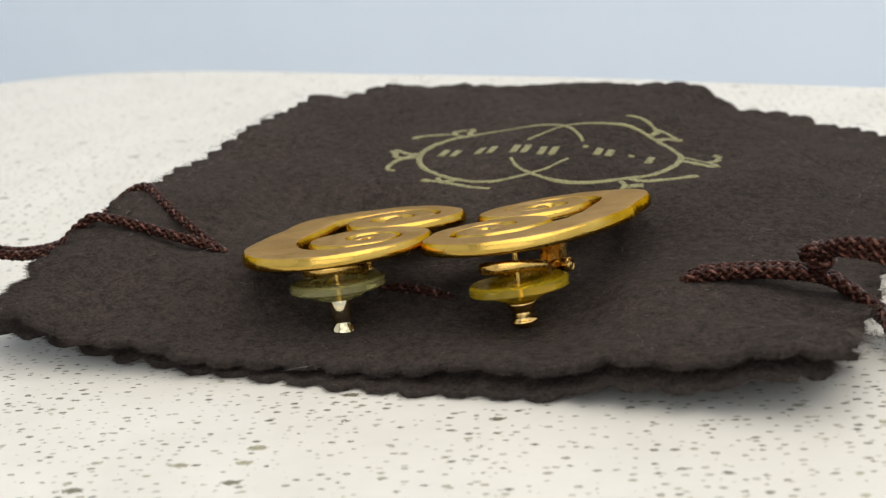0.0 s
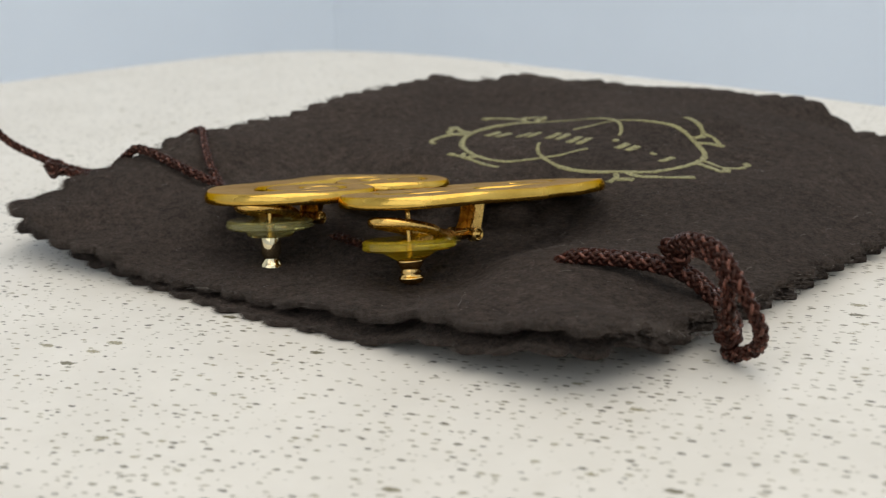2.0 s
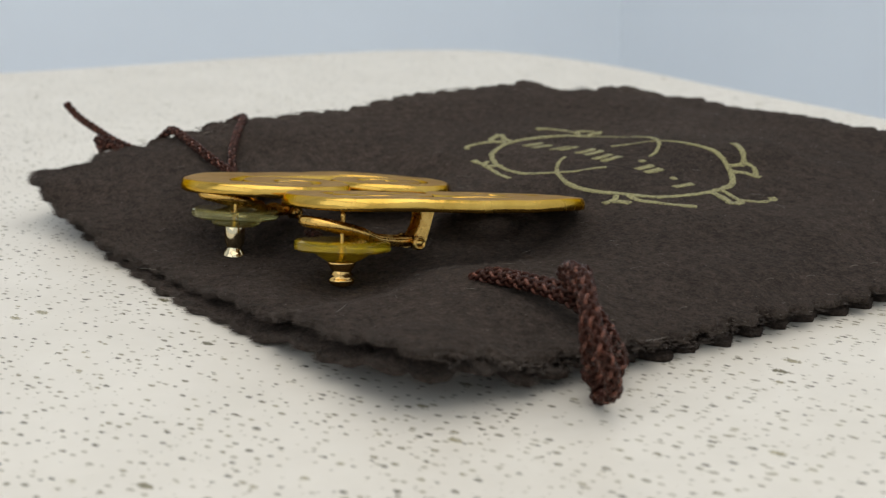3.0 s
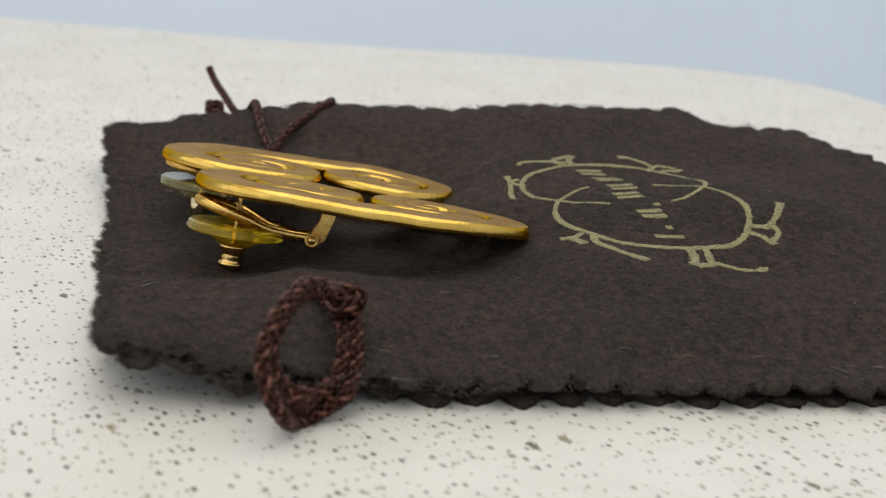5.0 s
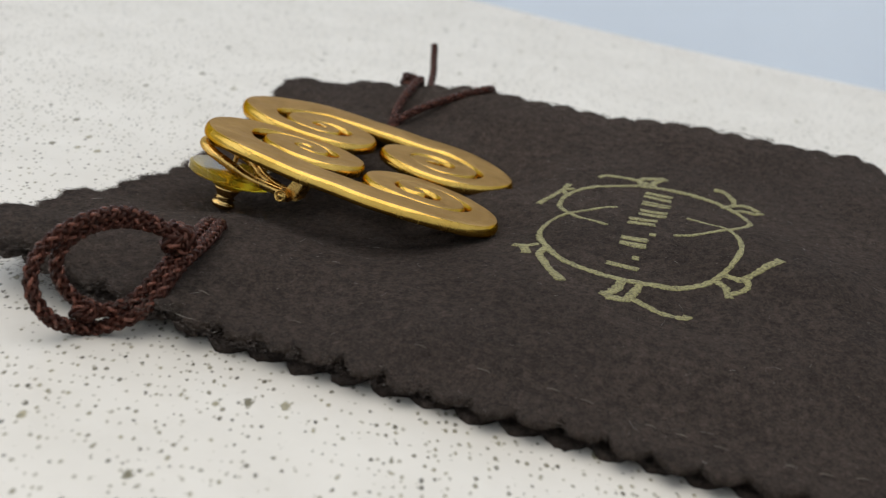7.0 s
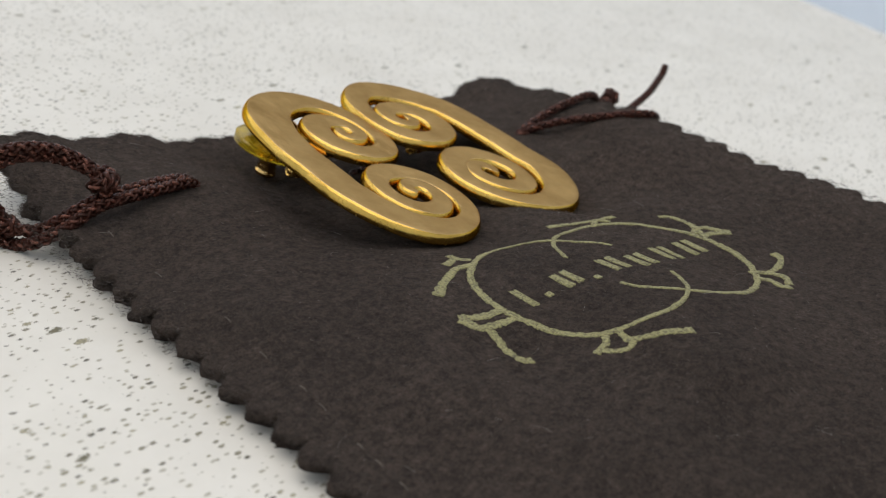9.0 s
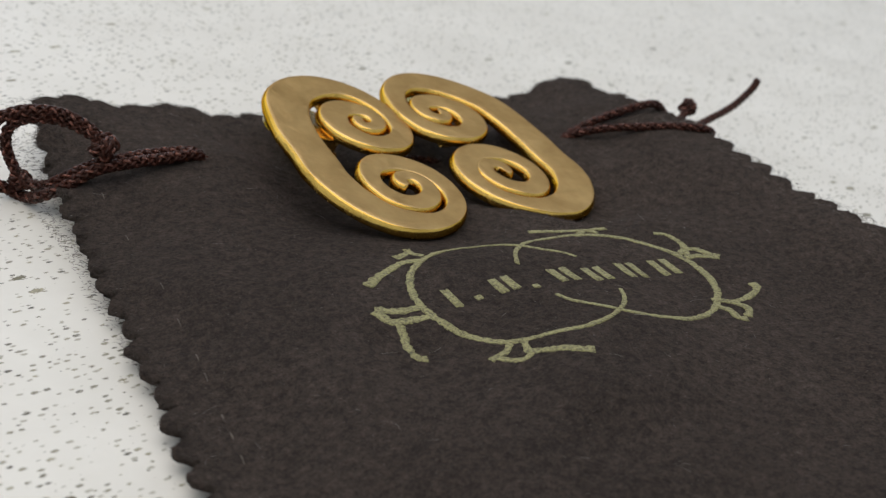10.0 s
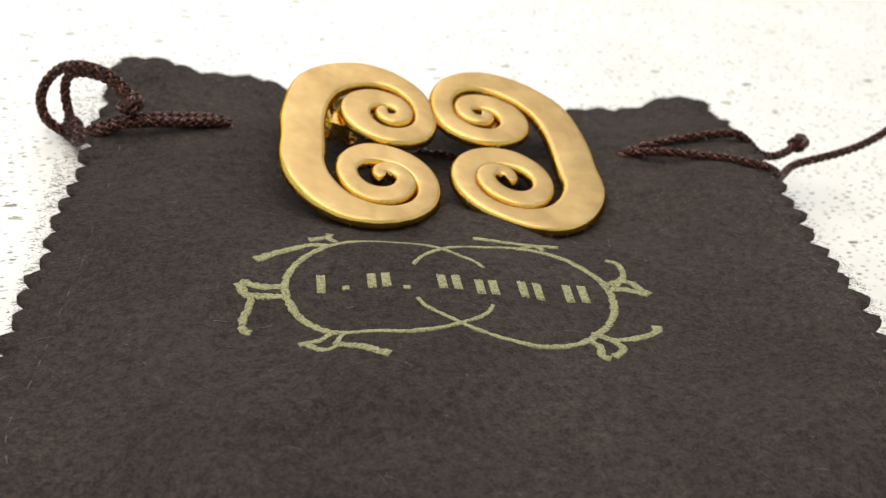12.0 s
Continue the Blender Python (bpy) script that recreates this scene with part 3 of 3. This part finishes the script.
right = tagged(new("drawstring"), "dark brown braided drawstring ends trailing off the pouch edge", "cord")
cord("strand", [(2.5, 0.52, 0.4), (2.72, 0.52, 0.56), (3.2, 0.58, 0.7), (3.8, 0.59, 0.84), (4.26, 0.59, 0.9), (4.5, 0.63, 0.78), (4.78, 0.72, 0.54), (5.12, 0.86, 0.45), (5.5, 1.08, 0.53)], R * 0.86, right)
cord("strand", [(2.5, 0.48, 0.4), (2.74, 0.46, 0.56), (3.2, 0.22, 0.72), (3.8, -0.22, 0.88), (4.2, -0.54, 0.96), (4.5, -0.52, 0.86), (4.75, -0.2, 0.6), (5.0, 0.25, 0.43), (5.32, 0.63, 0.42), (5.75, 0.78, 0.48), (6.08, 0.85, 0.55), (6.38, 0.92, 0.64), (6.66, 1.01, 0.75), (6.86, 1.07, 0.87), (6.94, 1.11, 0.96)], R * 0.82, right)
knot((5.54, 1.12, 0.56), 0.095, 0.066, right, 0.4)
inner = tagged(new("drawstring"), "dark brown braided cord crossing the felt under the earrings", "cord")
cord("strand", [(-0.45, 0.84, 0.14), (-0.28, 0.82, 0.22), (-0.1, 0.78, 0.25), (0.34, 0.68, 0.24), (0.55, 0.65, 0.18), (0.65, 0.64, 0.1)], 0.06, inner)


# ---- earrings ----
def knots(rows, count):
    """Angle, radius and width along a spiral, smoothly between the rows."""
    line = smooth_line([(a / 100, r, w) for a, r, w in rows], 0.05)
    return line * np.array((100, 1, 1))


LOWER = [(165, 1.18, 0.60), (200, 1.10, 0.59), (237, 1.02, 0.52), (268, 0.88, 0.37), (300, 0.73, 0.30), (343, 0.59, 0.34), (380, 0.50, 0.38), (430, 0.47, 0.41),
         (470, 0.495, 0.43), (522, 0.545, 0.33), (556, 0.57, 0.31), (600, 0.555, 0.36), (640, 0.42, 0.32), (682, 0.30, 0.31), (735, 0.225, 0.28), (790, 0.175, 0.26), (850, 0.135, 0.24), (905, 0.105, 0.22), (960, 0.07, 0.19)]
UPPER = [(215, 1.42, 0.62), (194, 1.20, 0.60), (165, 1.08, 0.63), (128, 1.00, 0.60), (100, 0.925, 0.50), (70, 0.76, 0.39), (24, 0.555, 0.33), (-15, 0.54, 0.35),
         (-50, 0.565, 0.38), (-100, 0.585, 0.37), (-140, 0.55, 0.43), (-183, 0.48, 0.44), (-225, 0.39, 0.42), (-275, 0.33, 0.38), (-320, 0.265, 0.30), (-370, 0.205, 0.27), (-430, 0.16, 0.24), (-490, 0.13, 0.22), (-540, 0.10, 0.21), (-595, 0.07, 0.19)]
THICK = 0.148


def plate(parent, mirror, shift):
    def points(rows, cy):
        table = knots(rows, 0)
        a = np.radians(table[:, 0])
        return np.c_[table[:, 1] * np.cos(a), cy + table[:, 1] * np.sin(a), table[:, 2]]
    path = np.r_[points(UPPER, 0.76)[::-1], points(LOWER, -0.76)]
    path = smooth_line(path[::3], 0.035)
    padded = np.r_[2 * path[:1] - path[8:0:-1], path, 2 * path[-1:] - path[-2:-10:-1]]
    broad = np.array([np.convolve(padded[:, k], np.hanning(19)[1:-1] / np.hanning(19).sum(), "valid") for k in range(3)]).T
    fine = np.array([np.convolve(padded[:, k], np.hanning(9)[1:-1] / np.hanning(9).sum(), "valid") for k in range(3)]).T[5:-5]
    from_end = np.minimum(np.arange(len(broad)), np.arange(len(broad))[::-1])
    mix = np.clip((from_end - 22) / 30, 0, 1)[:, None]
    path = mix * broad + (1 - mix) * fine
    path[:, 2] = np.clip(path[:, 2], 0.12, 0.7)
    way = np.gradient(path[:, :2], axis=0)
    way /= np.linalg.norm(way, axis=1)[:, None] + 1e-9
    verts, faces, slots = [], [], []
    n = len(path)
    edge = ((-0.10, 0), (-0.072, 0.003), (-0.046, 0.010), (-0.024, 0.021), (-0.009, 0.036), (-0.002, 0.054), (0.0, 0.08))
    shape = [(-1, z, i) for z, i in edge] + [(1, z, i) for z, i in reversed(edge)]
    shape += [(1, -THICK + 0.012, 0.008), (1, -THICK, 0.03), (-1, -THICK, 0.03), (-1, -THICK + 0.012, 0.008)]
    m = len(shape)
    for i, (p, t) in enumerate(zip(path, way)):
        side = np.array((-t[1], t[0]))
        end = min(i, n - 1 - i) * 0.035
        w = (p[2] + 0.015) / 2 * (1 + 0.025 * noise.noise((p[0] * 2.2, p[1] * 2.2, 1.5)))
        if end < w:
            w *= math.sqrt(max(0.04, 1 - (1 - end / w) ** 2))
        wave = 0.018 * noise.noise((p[0] * 1.6, p[1] * 1.6, 5.0))
        for s, z, inset in shape:
            reach = max(0.01, w - inset) if abs(s) == 1 else w * abs(s)
            x, y = p[:2] + side * math.copysign(reach, s)
            dent = 0.004 * noise.noise((x * 5, y * 5, z * 5))
            x = x + shift if not mirror else -1.025 * x + shift
            verts.append((x, y, z + wave + dent))
    for i in range(n - 1):
        for k in range(m):
            a, b = i * m + k, i * m + (k + 1) % m
            face = (a, b, b + m, a + m)
            faces.append(face if mirror else face[::-1])
            slots.append(0 if 4 <= k <= 8 else 1)
    for cap in (tuple(range(m)), tuple(range((n - 1) * m, n * m))[::-1]):
        faces.append(cap if not mirror else cap[::-1])
        slots.append(1)
    ob = mesh_from("spiral_plate", verts, faces, (SATIN, POLISH), parent, "satin gold double spiral with polished edges", slots=slots)
    bm = bmesh.new()
    bm.from_mesh(ob.data)
    bmesh.ops.recalc_face_normals(bm, faces=bm.faces)
    bm.to_mesh(ob.data)
    bm.free()
    return ob


def earring(frame_rows, mirror, shift, post, hinge, disc, tip, yellow, label):
    origin, u, v, n = (np.array(r) for r in frame_rows)
    top = tagged(new("earring"), label, "earring", group="pair of earrings")
    top.matrix_world = Matrix(((u[0], v[0], n[0], origin[0] * CM), (u[1], v[1], n[1], origin[1] * CM), (u[2], v[2], n[2], origin[2] * CM), (0, 0, 0, 1)))
    plate(top, mirror, shift)
    px, py = post
    hx, hy, hz = hinge
    v_, f_ = tube(np.array([(px, py, z) for z in np.linspace(-THICK + 0.02, tip + 0.12, 8)]), lambda s, a: 0.029, 12)
    mesh_from("post", v_, f_, FITTING, top, "thin straight gold ear post")
    # omega wire from the hinge round the post
    ax = np.array((px - hx, py - hy))
    reach = np.linalg.norm(ax)
    ax /= reach
    sx = np.array((ax[1], -ax[0]))
    far = reach + 0.44
    arm = []
    for along, wide, z in ((0.0, 0.07, 0.02), (0.22, 0.08, 0.02), (0.5, 0.18, 0.05), (reach - 0.1, 0.275, 0.13), (reach + 0.15, 0.285, 0.19), (far - 0.08, 0.18, 0.23), (far, 0.0, 0.24)):
        arm.append((along, wide, z))
    loop = arm + [(a, -w, z) for a, w, z in reversed(arm[:-1])]
    pts = [(hx + ax[0] * a + sx[0] * w, hy + ax[1] * a + sx[1] * w, hz + z) for a, w, z in loop]
    v_, f_ = tube(smooth_line(pts, 0.04), lambda s, a: 0.063, 12)
    mesh_from("omega_wire", v_, f_, FITTING, top, "rounded gold wire loop")
    # bracket with two cheeks and a pin
    bm = bmesh.new()
    for s in (-1, 1):
        ring_a = []
        for y, z in ((-0.24, -THICK + 0.01), (-0.05, -THICK + 0.01), (-0.07, -0.22), (-0.05, -0.32), (0.055, hz), (0.04, hz - 0.06), (0.0, hz - 0.075), (-0.06, hz - 0.055), (-0.14, hz + 0.02), (-0.2, -0.3)):
            ring_a.append((y, z))
        rows = []
        for off in (0.10, 0.13):
            rows.append([bm.verts.new((hx + sx[0] * s * off + ax[0] * y, hy + sx[1] * s * off + ax[1] * y, z)) for y, z in ring_a])
        bm.faces.new(rows[0])
        bm.faces.new(rows[1][::-1])
        for i in range(len(ring_a)):
            j = (i + 1) % len(ring_a)
            bm.faces.new((rows[0][i], rows[1][i], rows[1][j], rows[0][j]))
    web = [bm.verts.new((hx + sx[0] * a + ax[0] * b, hy + sx[1] * a + ax[1] * b, z)) for z, b0, b1 in ((-THICK + 0.01, -0.238, -0.208), (hz + 0.04, -0.15, -0.12)) for a, b in ((-0.098, b0), (0.098, b0), (0.098, b1), (-0.098, b1))]
    bm.faces.new(web[:4])
    bm.faces.new(web[:3:-1])
    for i in range(4):
        j = (i + 1) % 4
        bm.faces.new((web[i], web[4 + i], web[4 + j], web[j]))
    base = [bm.verts.new((hx + sx[0] * a + ax[0] * b, hy + sx[1] * a + ax[1] * b, z)) for z in (-THICK + 0.015, -THICK - 0.03) for a, b in ((-0.15, -0.25), (0.15, -0.25), (0.15, 0.02), (-0.15, 0.02))]
    bm.faces.new(base[:4])
    bm.faces.new(base[:3:-1])
    for i in range(4):
        j = (i + 1) % 4
        bm.faces.new((base[i], base[4 + i], base[4 + j], base[j]))
    bmesh.ops.recalc_face_normals(bm, faces=bm.faces)
    bmesh.ops.bevel(bm, geom=bm.edges[:], offset=0.008, segments=2, affect="EDGES")
    finish("hinge_bracket", bm, FITTING, top, "small folded gold hinge bracket", smooth=False)
    v_, f_ = lathe([(0.01, -0.25), (0.034, -0.248), (0.042, -0.23), (0.05, -0.23), (0.056, -0.25), (0.07, -0.25), (0.08, -0.235), (0.08, -0.15), (0.05, -0.145), (0.05, 0.145), (0.08, 0.15), (0.08, 0.235), (0.07, 0.25), (0.056, 0.25), (0.05, 0.23), (0.042, 0.23), (0.034, 0.248), (0.01, 0.25)], (hx, hy, hz + 0.01), (sx[0], sx[1], 0), 20)
    mesh_from("hinge_pin", v_, f_, FITTING, top, "small gold hinge pin")
    # clutch on the post
    clutch = tagged(new("clutch_back"), "plastic disc clutch with a metal tip pushed on the post")
    clutch.parent = top
    d = disc
    if yellow:
        disc_p = [(0.04, 0.0), (0.50, 0.0), (0.53, -0.02), (0.53, -0.10), (0.50, -0.12), (0.36, -0.125), (0.29, -0.165), (0.20, -0.22), (0.15, -0.245), (0.04, -0.245)]
        metal = [(0.02, -0.16), (0.10, -0.16), (0.15, -0.24), (0.155, -0.26), (0.12, -0.32), (0.10, -0.35), (0.13, -0.375), (0.10, -0.40), (0.14, -0.43), (0.145, -0.46), (0.12, -0.49), (0.05, tip - d), (0.01, tip - d)]
        skin, shell = BRASS, YELLOW
    else:
        disc_p = [(0.04, 0.0), (0.49, 0.0), (0.52, -0.02), (0.52, -0.09), (0.49, -0.11), (0.30, -0.115), (0.285, -0.17), (0.26, -0.20), (0.15, -0.21), (0.04, -0.21)]
        metal = [(0.02, -0.19), (0.115, -0.195), (0.122, -0.22), (0.12, -0.41), (0.09, -0.46), (0.088, -0.48), (0.12, -0.53), (0.142, -0.58), (0.135, -0.63), (0.09, tip - d + 0.02), (0.03, tip - d), (0.01, tip - d)]
        skin, shell = NICKEL, CLEAR
    v_, f_ = lathe(disc_p[::-1], (px, py, d), (0, 0, 1), 96)
    mesh_from("disc", v_, f_, shell, clutch, "yellowed translucent plastic disc" if yellow else "clear plastic disc", smooth=False)
    v_, f_ = lathe(metal[::-1], (px, py, d), (0, 0, 1), 40)
    mesh_from("tip", v_, f_, skin, clutch, "brass clutch tip" if yellow else "pale nickel clutch tip")
    return top


earring(((-0.822, -0.174, 0.874), (0.985, -0.052, -0.162), (0.076, 0.987, 0.145), (0.152, -0.155, 0.976)), False, 0.0,
        (-0.52, 1.41), (-0.61, 0.58, -0.53), -0.5, -1.02, True, "gold double spiral clip earring with a yellowed clutch, propped on felt")
earring(((0.775, 0.134, 0.772), (0.990, 0.105, -0.092), (-0.090, 0.983, 0.158), (0.107, -0.148, 0.983)), True, -0.15,
        (0.05, 1.40), (0.15, 0.59, -0.40), -0.34, -1.02, False, "gold double spiral clip earring with a clear clutch, propped on felt")
